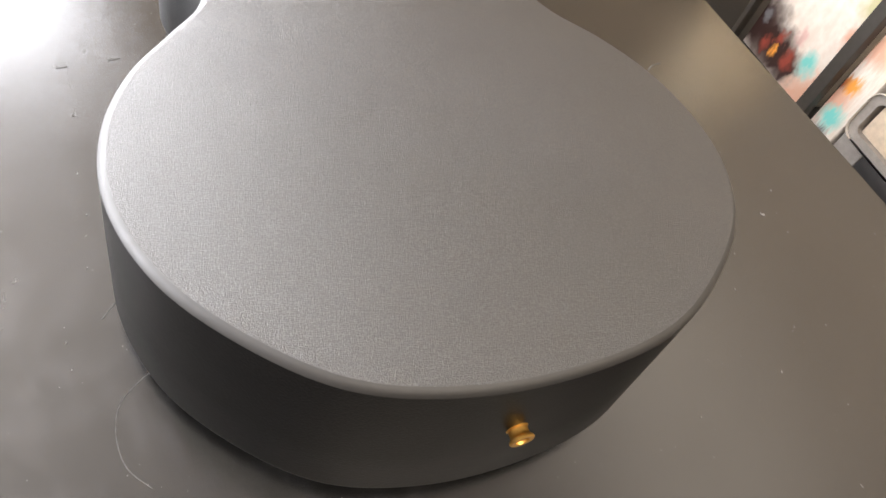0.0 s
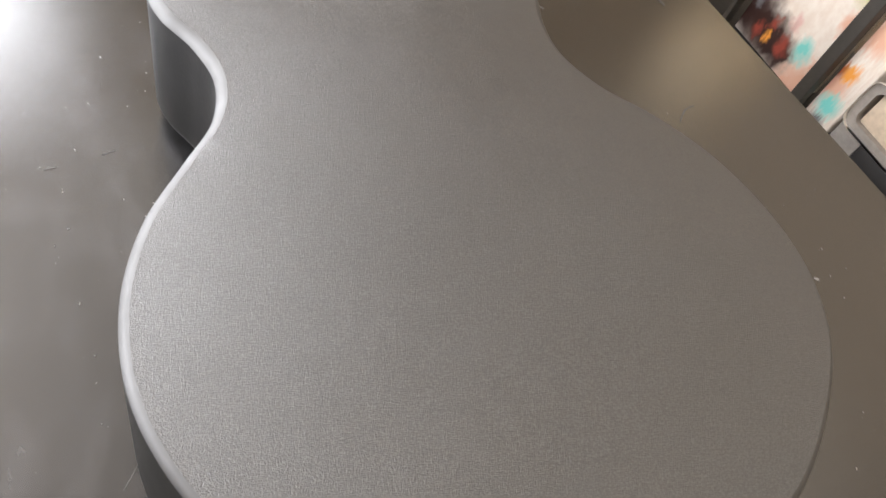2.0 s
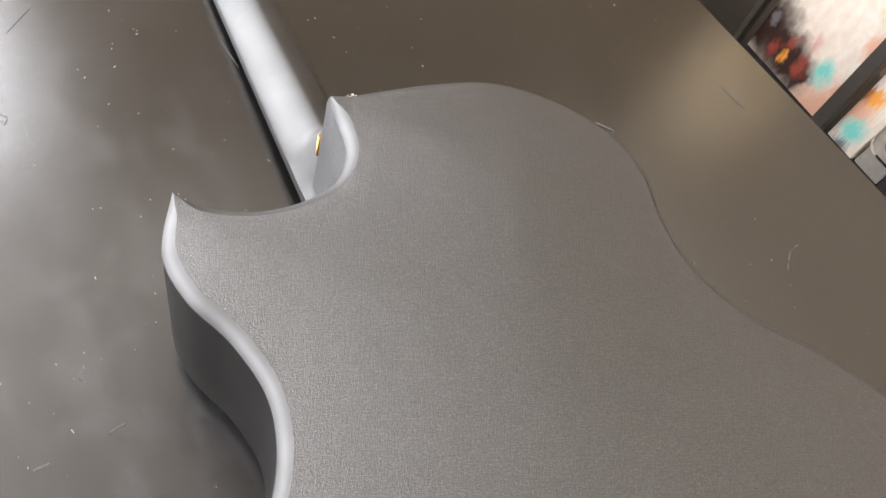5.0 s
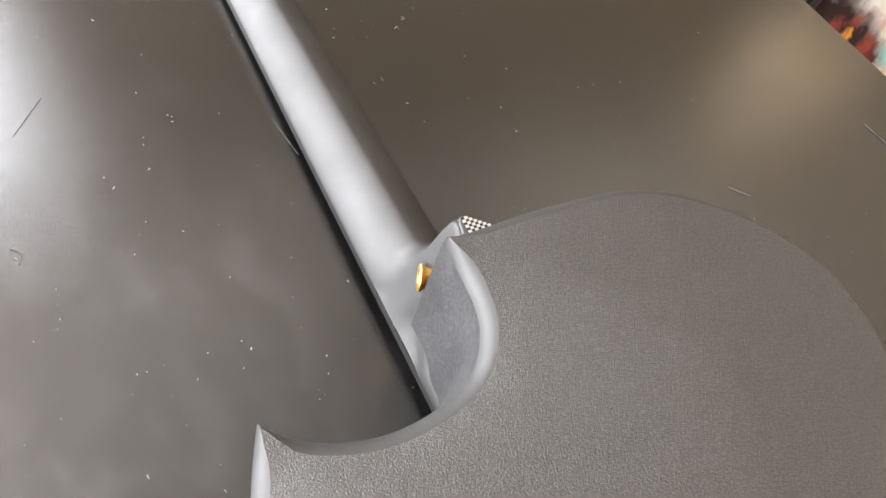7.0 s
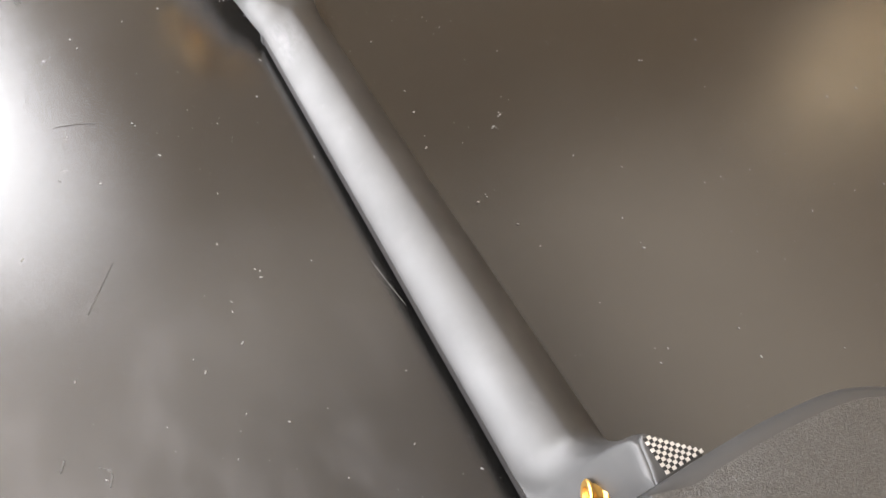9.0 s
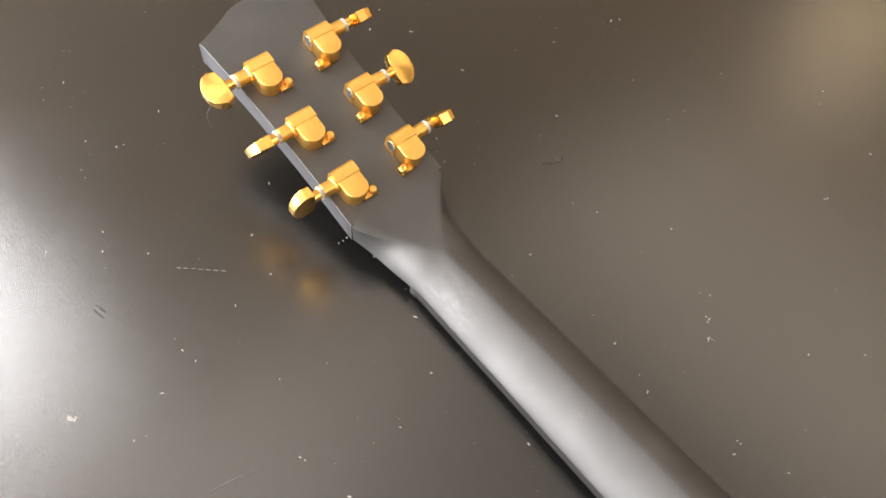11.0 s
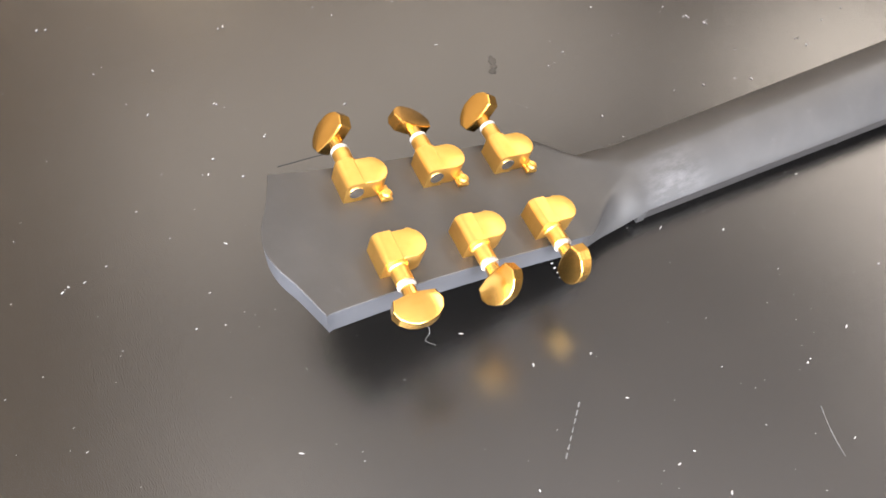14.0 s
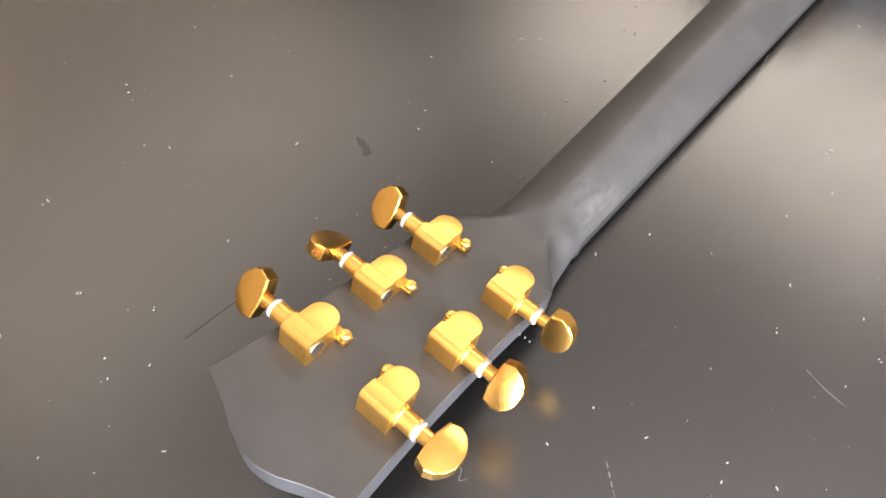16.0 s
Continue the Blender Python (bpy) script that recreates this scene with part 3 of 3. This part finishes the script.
def tuner(side, y, turn):
    x0 = AX + (0.0148 if side > 0 else -0.0125)
    m = Matrix.Translation((x0, y + 0.0008, head_z(y) + 0.0002)) @ pose(0, 0, 0, TILT, 0, 0) @ Matrix.Diagonal((side, 1, 1, 1))
    high, axis = 0.0112, 0.0062

    def put(bm):
        bmesh.ops.transform(bm, matrix=m, verts=bm.verts)
        return bm

    gear = prism(d_outline(), 0, high - 0.0003, 0.0006, 3)
    housing = part("tuner", put(join(gear, worm_block(high))), GOLD, guitar, "gold-plated sealed tuning machine", angle=28)
    worm = lathe([(0.0, 0.0128), (0.0046, 0.0128), (0.0046, 0.0140), (0.0039, 0.0146), (0.0039, 0.0208), (0.0036, 0.0212), (0.0, 0.0212)], 22, pose(0, 0, axis, 0, 90, 0))
    part("worm_tube", put(worm), GOLD, housing)
    part("washer", put(lathe([(0.0, 0.0210), (0.0037, 0.0211), (0.0040, 0.0216), (0.0040, 0.0226), (0.0036, 0.0231), (0.0, 0.0231)], 22, pose(0, 0, axis, 0, 90, 0))), WASHER, housing, "pale washer under the key")
    # a half-moon key: thick at the straight inner side, thinner at the rounded end
    key = prism(KEY, -0.0034, 0.0034, 0.0007, 2)
    for v in key.verts:
        v.co.z *= 1.0 - 0.28 * min(1.0, max(0.0, (v.co.x - 0.002) / 0.013)) ** 1.5
    lathe([(0.0, -0.0036), (0.0029, -0.0036), (0.0031, 0.003), (0.0, 0.003)], 16, pose(0, 0, 0, 0, 90, 0), key)
    bmesh.ops.transform(key, matrix=pose(0.0264, 0, axis, turn, 0, 0), verts=key.verts)
    part("key", put(key), KEYGOLD, housing, "polished gold half-moon tuning key", angle=22)
    screw = lathe([(0.0, -0.0002), (0.0032, -0.0002), (0.0033, 0.0005), (0.0027, 0.0006), (0.0026, 0.0002), (0.0010, 0.0003), (0.0, -0.0001)], 22, pose(-0.0014, 0.0012, 0.0058, 0, 90, 0))
    part("screw", put(screw), STEEL, housing, "small steel end screw")
    ear = prism([(-0.0048, -0.0150), (0.0030, -0.0150), (0.0030, -0.0098), (-0.0048, -0.0098)], 0, 0.0024, 0.0006)
    lathe([(0.0, 0.0024), (0.0026, 0.0024), (0.0025, 0.0040), (0.0018, 0.0048), (0.0006, 0.0046), (0.0, 0.0040)], 16, pose(-0.0028, -0.0124, 0), ear)
    part("ear", put(ear), GOLD, housing, "gold screw ear")


for side, y, turn in ((1, 0.9880, -63), (1, 0.9510, 22), (1, 0.9145, -65), (-1, 0.9875, -4), (-1, 0.9505, -70), (-1, 0.9140, 86)):
    tuner(side, y, turn)

# a lint thread caught on the key nearest the end of the headstock
line = spline([(-0.0505, 0.9860, 0.0560), (-0.0535, 0.9850, 0.0520), (-0.0545, 0.9872, 0.0478), (-0.0560, 0.9840, 0.0440), (-0.0552, 0.9828, 0.0405)], 6, False)
thread = loft([[p + Vector((0.00011 * math.cos(2.1 * k), 0.00011 * math.sin(2.1 * k), 0)) for k in range(3)] for p in line])
thing("thread", thread, SCRATCHM, "fine pale lint thread caught on a tuning key", "thread")

# ---------------------------------------------------------------- dust and scratches on the table
rng = random.Random(7)


def speck(bm, x, y, long, wide, turn, z=0.0003):
    k = rng.randint(5, 7)
    c, s = math.cos(turn), math.sin(turn)
    vs = []
    for i in range(k):
        a = 2 * math.pi * i / k
        u, v = long / 2 * math.cos(a) * rng.uniform(0.7, 1.1), wide / 2 * math.sin(a) * rng.uniform(0.7, 1.1)
        vs.append((x + u * c - v * s, y + u * s + v * c))
    top = [bm.verts.new((px, py, z)) for px, py in vs]
    low = [bm.verts.new((px, py, 0.0)) for px, py in vs]
    bm.faces.new(top)
    for i in range(k):
        bm.faces.new((low[i], low[(i + 1) % k], top[(i + 1) % k], top[i]))


def inside_rim(x, y):
    edge = [(p.x, p.y) for p in RIM]
    odd = False
    for (ax, ay), (bx, by) in zip(edge, edge[1:] + edge[:1]):
        if (ay > y) != (by > y) and x < (bx - ax) * (y - ay) / (by - ay) + ax:
            odd = not odd
    return odd


bm = bmesh.new()
for k in range(1900):
    x, y = rng.uniform(-0.36, 0.47), rng.uniform(-0.1, 1.25)
    if inside_rim(x, y):
        continue
    size = 0.00030 + 0.0008 * rng.random() ** 5
    speck(bm, x, y, size * rng.uniform(1, 3.4), size * 0.8, rng.gauss(1.57, 0.5))
MARKS = [(0.366, 0.121), (-0.204, 0.230), (-0.206, 0.325), (0.436, 0.634), (0.234, 1.106), (0.177, 1.052), (0.197, 1.006), (0.103, 1.038), (-0.073, 0.911), (0.231, 0.933), (-0.189, 0.234), (-0.151, 0.335), (-0.141, 0.320), (0.305, 0.166), (0.317, 0.147), (0.238, 0.418), (-0.033, 0.545), (-0.097, 0.526),
         (-0.112, 0.658), (-0.089, 0.690), (-0.134, 0.651), (0.404, 0.626), (0.352, 0.608), (0.038, 0.7335), (0.0455, 0.763), (0.089, 0.732),
         (0.098, 0.739), (0.048, 0.831), (-0.042, 0.813), (-0.118, 0.8205), (-0.151, 0.8885), (0.225, 0.743), (0.107, 1.009), (-0.095, 1.037),
         (0.054, 1.123), (0.196, 1.009), (-0.111, 0.791), (-0.067, 0.938), (0.055, 0.685), (0.048, 0.684), (0.062, 0.660), (0.066, 0.641)]
CRUMBS = [(-0.0325, 0.9042), (-0.0296, 0.9040), (-0.0268, 0.9042), (-0.0240, 0.9040), (0.0980, 0.7412), (0.0960, 0.7385), (0.0895, 0.7305), (-0.090, 0.696), (-0.110, 0.677), (-0.137, 0.660), (-0.124, 0.622), (-0.107, 0.609), (-0.093, 0.571), (-0.057, 0.571), (-0.191, 0.621), (-0.177, 0.596), (-0.179, 0.578), (-0.193, 0.570), (-0.118, 0.532), (-0.100, 0.532), (-0.104, 0.517), (-0.062, 0.507), (0.087, 0.731), (0.087, 0.548), (0.144, 0.544), (-0.153, 0.534), (-0.127, 0.520), (-0.137, 0.442), (-0.193, 0.433), (-0.152, 0.428), (-0.216, 0.380), (-0.205, 0.356), (-0.169, 0.342), (-0.158, 0.325), (-0.205, 0.325)]
FLECKS = [(0.039, 1.172), (0.056, 1.120), (0.140, 1.027), (0.280, 0.745), (0.223, 0.744), (0.088, 0.732), (0.045, 0.763), (0.039, 0.734), (0.055, 0.687), (-0.158, 0.996), (-0.129, 0.989), (-0.135, 0.978), (-0.091, 1.036), (-0.117, 0.962), (0.237, 0.930), (0.196, 1.006), (0.139, 1.026), (0.108, 1.008), (0.094, 1.043), (0.086, 1.027), (-0.088, 0.694), (-0.117, 0.818), (-0.130, 0.893), (-0.132, 0.902), (-0.147, 0.784), (-0.161, 0.800)]
for x, y in CRUMBS + FLECKS:
    speck(bm, x, y, rng.uniform(0.0011, 0.0020), 0.0008, rng.gauss(1.57, 0.7), 0.0004)
for x, y in MARKS:
    speck(bm, x, y, rng.uniform(0.0013, 0.0026), 0.0009, rng.uniform(0, 3.14), 0.0005)
thing("dust_specks", bm, DUSTM, "pale dust specks scattered over the black tabletop", "dust", "stuff", smooth=False)


def stroke(points, width, breaks=0.0, label="thin pale scratch on the black tabletop", mat=None, z=0.0003):
    bm = bmesh.new()
    pts = spline(points, 10, False)
    rungs = []
    for a, b in zip(pts, pts[1:] + [2 * pts[-1] - pts[-2]]):
        d = (b - a).normalized()
        w = width / 2 * (rng.uniform(0.12, 0.3) if rng.random() < breaks else rng.uniform(0.6, 1.2))
        rungs.append([bm.verts.new((a.x - d.y * w, a.y + d.x * w, z)), bm.verts.new((a.x + d.y * w, a.y - d.x * w, z)),
                      bm.verts.new((a.x + d.y * w, a.y - d.x * w, 0)), bm.verts.new((a.x - d.y * w, a.y + d.x * w, 0))])
    for a, b in zip(rungs, rungs[1:]):
        for k in range(3):
            bm.faces.new((a[k - 1], a[k], b[k], b[k - 1]))
    bm.faces.new(rungs[0])
    bm.faces.new(rungs[-1])
    thing("scratch", bm, mat or SCRATCHM, label, "scratch", "", smooth=False)


for k in range(7):          # a broken scratch in short dashes
    x, y = -0.1100 + 0.0029 * k, 0.9455 - 0.0027 * k
    stroke([(x, y), (x + 0.0019, y - 0.0018)], 0.0007, 0.3)
stroke([(-0.202, 0.146), (-0.193, 0.157)], 0.0007)
stroke([(-0.1763, 0.3843), (-0.1673, 0.3866)], 0.0012)
stroke([(-0.1757, 0.7057), (-0.1556, 0.7311)], 0.00028, 0.5)
stroke([(-0.1592, 0.8337), (-0.148, 0.832), (-0.1370, 0.8286)], 0.0004, 0.5)
stroke([(0.2514, 0.5172), (0.2633, 0.5045)], 0.0016)
stroke([(0.4174, 0.5269), (0.4216, 0.4970)], 0.0012, 0.2)
stroke([(0.3295, 0.3327), (0.3464, 0.3470), (0.3594, 0.3501)], 0.0014, 0.2)
stroke([(0.0850, 1.0090), (0.0840, 0.992), (0.0828, 0.9741)], 0.00016, 0.0, "fine dark hair lying on the black tabletop", DARKM)
stroke([(-0.1794, 0.1035), (-0.1965, 0.0889), (-0.2015, 0.0689), (-0.1978, 0.0478), (-0.1864, 0.0333)], 0.0006, 0.1, "fine curved pale hair lying on the tabletop")
stroke([(-0.2140, 0.3776), (-0.2060, 0.3786)], 0.0013, 0.3)
stroke([(-0.1925, 0.6280), (-0.1880, 0.6235), (-0.1905, 0.6170)], 0.0008, 0.3, "small curled pale fibre on the black tabletop")
stroke([(-0.2080, 0.6330), (-0.2050, 0.6380)], 0.0008, 0.2)
stroke([(-0.1910, 0.9065), (-0.1895, 0.9030), (-0.1875, 0.9035)], 0.0022, 0.3, "pale torn paint fleck on the black tabletop", DUSTM)
stroke([(-0.1548, 0.9500), (-0.1535, 0.9425)], 0.0005, 0.2, "short dark scratch on the black tabletop", DARKM)
stroke([(-0.1525, 0.9510), (-0.1510, 0.9445)], 0.0005, 0.2, "short dark scratch on the black tabletop", DARKM)
stroke([(0.3505, 0.1455), (0.3540, 0.1425)], 0.0030, 0.2, "pale oval fleck on the black tabletop", DUSTM)
stroke([(-0.0297, 0.6740), (-0.0275, 0.657), (-0.0250, 0.6411)], 0.0004, 0.4)
stroke([(0.1010, 0.8740), (0.107, 0.870), (0.1142, 0.8688)], 0.0040, 0.3, "small dark smudge on the black tabletop", SMUDGE)

# ---------------------------------------------------------------- the shelf beyond the table
SX = 1.50                       # front of the shelf
rack = tagged(new("shelf_rack"), "black metal shelf rack standing beyond the table", "shelf")
for y, w in ((0.36, 0.019), (0.815, 0.0185), (1.137, 0.008), (1.60, 0.019)):
    part("post", box(SX - 0.03, SX + 0.0, y - w, y + w, FLOOR_Z, 0.118, 0.003), GREYP, rack)
    part("post", box(SX + 0.36, SX + 0.39, y - 0.019, y + 0.019, FLOOR_Z, 0.118, 0.003), BLACKM, rack)
for z in (-0.66, -0.13, 0.095):
    part("shelf_board", box(SX - 0.028, SX + 0.388, 0.33, 1.63, z, z + 0.025, 0.002), BLACKM, rack)

COVER = ((0.10, 0.52, 0.07, "peach"), (0.12, 0.72, 0.10, "green"), (0.46, 0.34, 0.05, "pink"), (0.90, 0.24, 0.19, "brown"), (0.72, 0.20, 0.16, "brown"),
         (0.55, 0.17, 0.14, "brown"), (0.40, 0.16, 0.11, "brown"), (0.62, 0.26, 0.045, "red"), (0.44, 0.20, 0.06, "red"), (0.72, 0.17, 0.05, "red"),
         (0.10, 0.10, 0.14, "peach"), (0.24, 0.06, 0.09, "peach"), (0.10, 0.257, 0.05, "peach"), (0.60, 0.17, 0.030, "orange"),
         (0.865, 0.29, 0.035, "grey"), (0.26, 0.27, 0.070, "cyan"))
SPINE = ((0.16, 0.28, 0.07, "peach"), (0.15, 0.60, 0.09, "peach"), (0.20, 0.37, 0.045, "red"), (0.135, 0.375, 0.045, "orange"), (0.11, 0.07, 0.05, "grey"), (0.11, 0.18, 0.062, "cyan"))


def soft_print(name, rounds, aspect):
    """Printed artwork: a white field with soft coloured rounds low down, laid out on the carton's generated coordinates."""
    m = Nodes(name, (0.8, 0.76, 0.7), 0.45)
    gen = m.add("ShaderNodeTexCoord").outputs["Generated"]
    warp = m.add("ShaderNodeTexNoise", Scale=12.0, Detail=5.0)
    m.link(gen, warp.inputs["Vector"])
    shift = m.add("ShaderNodeMix")
    shift.data_type = "VECTOR"
    shift.inputs[0].default_value = 0.15
    m.link(gen, shift.inputs[4])
    m.link(warp.outputs["Color"], shift.inputs[5])
    out = m.mix(m.span(warp.outputs["Fac"], 0.35, 0.65, 0, 1), (0.84, 0.79, 0.72), (0.76, 0.68, 0.60))
    ink = {"cyan": (0.20, 0.66, 0.62), "orange": (0.85, 0.36, 0.06), "red": (0.30, 0.06, 0.04), "brown": (0.035, 0.016, 0.014),
           "peach": (0.74, 0.44, 0.32), "green": (0.55, 0.52, 0.30), "pink": (0.72, 0.50, 0.46), "mauve": (0.25, 0.17, 0.18), "grey": (0.16, 0.16, 0.17), "cream": (0.70, 0.66, 0.45)}
    for u, v, r, tint in rounds:
        d = m.add("ShaderNodeVectorMath")
        d.operation = "DISTANCE"
        flat = m.add("ShaderNodeVectorMath")
        flat.operation = "MULTIPLY"
        flat.inputs[1].default_value = (0, aspect, 1)
        m.link(shift.outputs[1], flat.inputs[0])
        m.link(flat.outputs[0], d.inputs[0])
        d.inputs[1].default_value = (0, u, v)
        out = m.mix(m.span(d.outputs["Value"], r * 1.45, r * 0.50, 0, 1), out, ink[tint])
    m.colour(out)
    return m.mat


PRINT = soft_print("printed_artwork", COVER, 1.0)
PRINT_SIDE = soft_print("printed_side_artwork", SPINE, 0.21)


def art_box(y0, width, z0, height, art, label):
    ob = tagged(new("printed_carton"), label, "carton", "cartons on the rack")
    part("carton", box(SX + 0.016, SX + 0.10, y0, y0 + width, z0, z0 + height, 0.002), WHITEP, ob)
    part("printed_face", box(SX + 0.0115, SX + 0.0155, y0 + 0.002, y0 + width - 0.002, z0 + 0.002, z0 + height - 0.002, 0.001), art, ob)


art_box(0.838, 0.282, -0.634, 0.42, PRINT, "printed carton with white, brown, orange and turquoise artwork")
art_box(0.703, 0.088, -0.634, 0.42, PRINT_SIDE, "narrow white printed carton with a turquoise round")

# a plastic tub with papers on a dark box, beside the cartons
thing("storage_box", box(SX + 0.01, SX + 0.28, 0.47, 0.615, -0.6345, -0.568, 0.004), BLACKM, "low black storage box under the plastic tub", "box")
thing("storage_box", box(SX + 0.02, SX + 0.28, 0.619, 0.698, -0.6345, -0.568, 0.004), TUBM, "low grey plastic box under the tub", "box")
tub = tagged(new("plastic_tub"), "frosted grey plastic tub holding beige paper", "tub")


def rounded(y0, y1, z0, z1, r):
    line = []
    for cy, cz, start in ((y1 - r, z1 - r, 0), (y0 + r, z1 - r, 90), (y0 + r, z0 + r, 180), (y1 - r, z0 + r, 270)):
        for k in range(7):
            a = radians(start + 15 * k)
            line.append((cy + r * math.cos(a), cz + r * math.sin(a)))
    return line


outer, inner = rounded(0.486, 0.697, -0.5675, -0.430, 0.034), rounded(0.510, 0.673, -0.547, -0.452, 0.020)
for name, x0, x1, mat, label in (("rim", SX - 0.012, SX - 0.002, WHITEP, "pale moulded rim"), ("shell", SX - 0.001, SX + 0.27, TUBM, "")):
    a, b = (rounded(0.484, 0.699, -0.5675, -0.428, 0.036), outer) if name == "rim" else (outer, inner)
    part(name, loft([[Vector((x, *q)) for q in line] for x, line in ((x0, a), (x1, a), (x1, b), (x0, b), (x0, a))], cap=False), mat, tub, label, angle=40)
part("back_panel", box(SX + 0.262, SX + 0.2695, 0.512, 0.671, -0.545, -0.454), TUBM, tub)
thing("paper_pad", box(SX + 0.014, SX + 0.24, 0.520, 0.665, -0.5468, -0.460, 0.003), BEIGEM, "thick pad of beige paper inside the plastic tub", "paper pad")

# unseen lamp on top of the rack, added for the warm glow on the table
shade_mat = Nodes("glow_lamp_shade", (0.85, 0.70, 0.50), 0.8)
shade_mat.set("Emission Color", (1.0, 0.86, 0.58, 1))
shade_mat.set("Emission Strength", 0.5)
lamp = tagged(new("glow_lamp"), "unseen lamp added on the rack for a warm glow on the table", "lamp")
part("base", lathe([(0.0, 0.0), (0.07, 0.0), (0.07, 0.015), (0.02, 0.03), (0.012, 0.15), (0.0, 0.15)], 24, Matrix.Translation(GLOW_LAMP)), BLACKM, lamp)
part("shade", lathe([(0.15, 0.13), (0.152, 0.13), (0.122, 0.39), (0.12, 0.39), (0.148, 0.132)], 32, Matrix.Translation(GLOW_LAMP)), shade_mat.mat, lamp, "warm glowing shade of the added lamp")
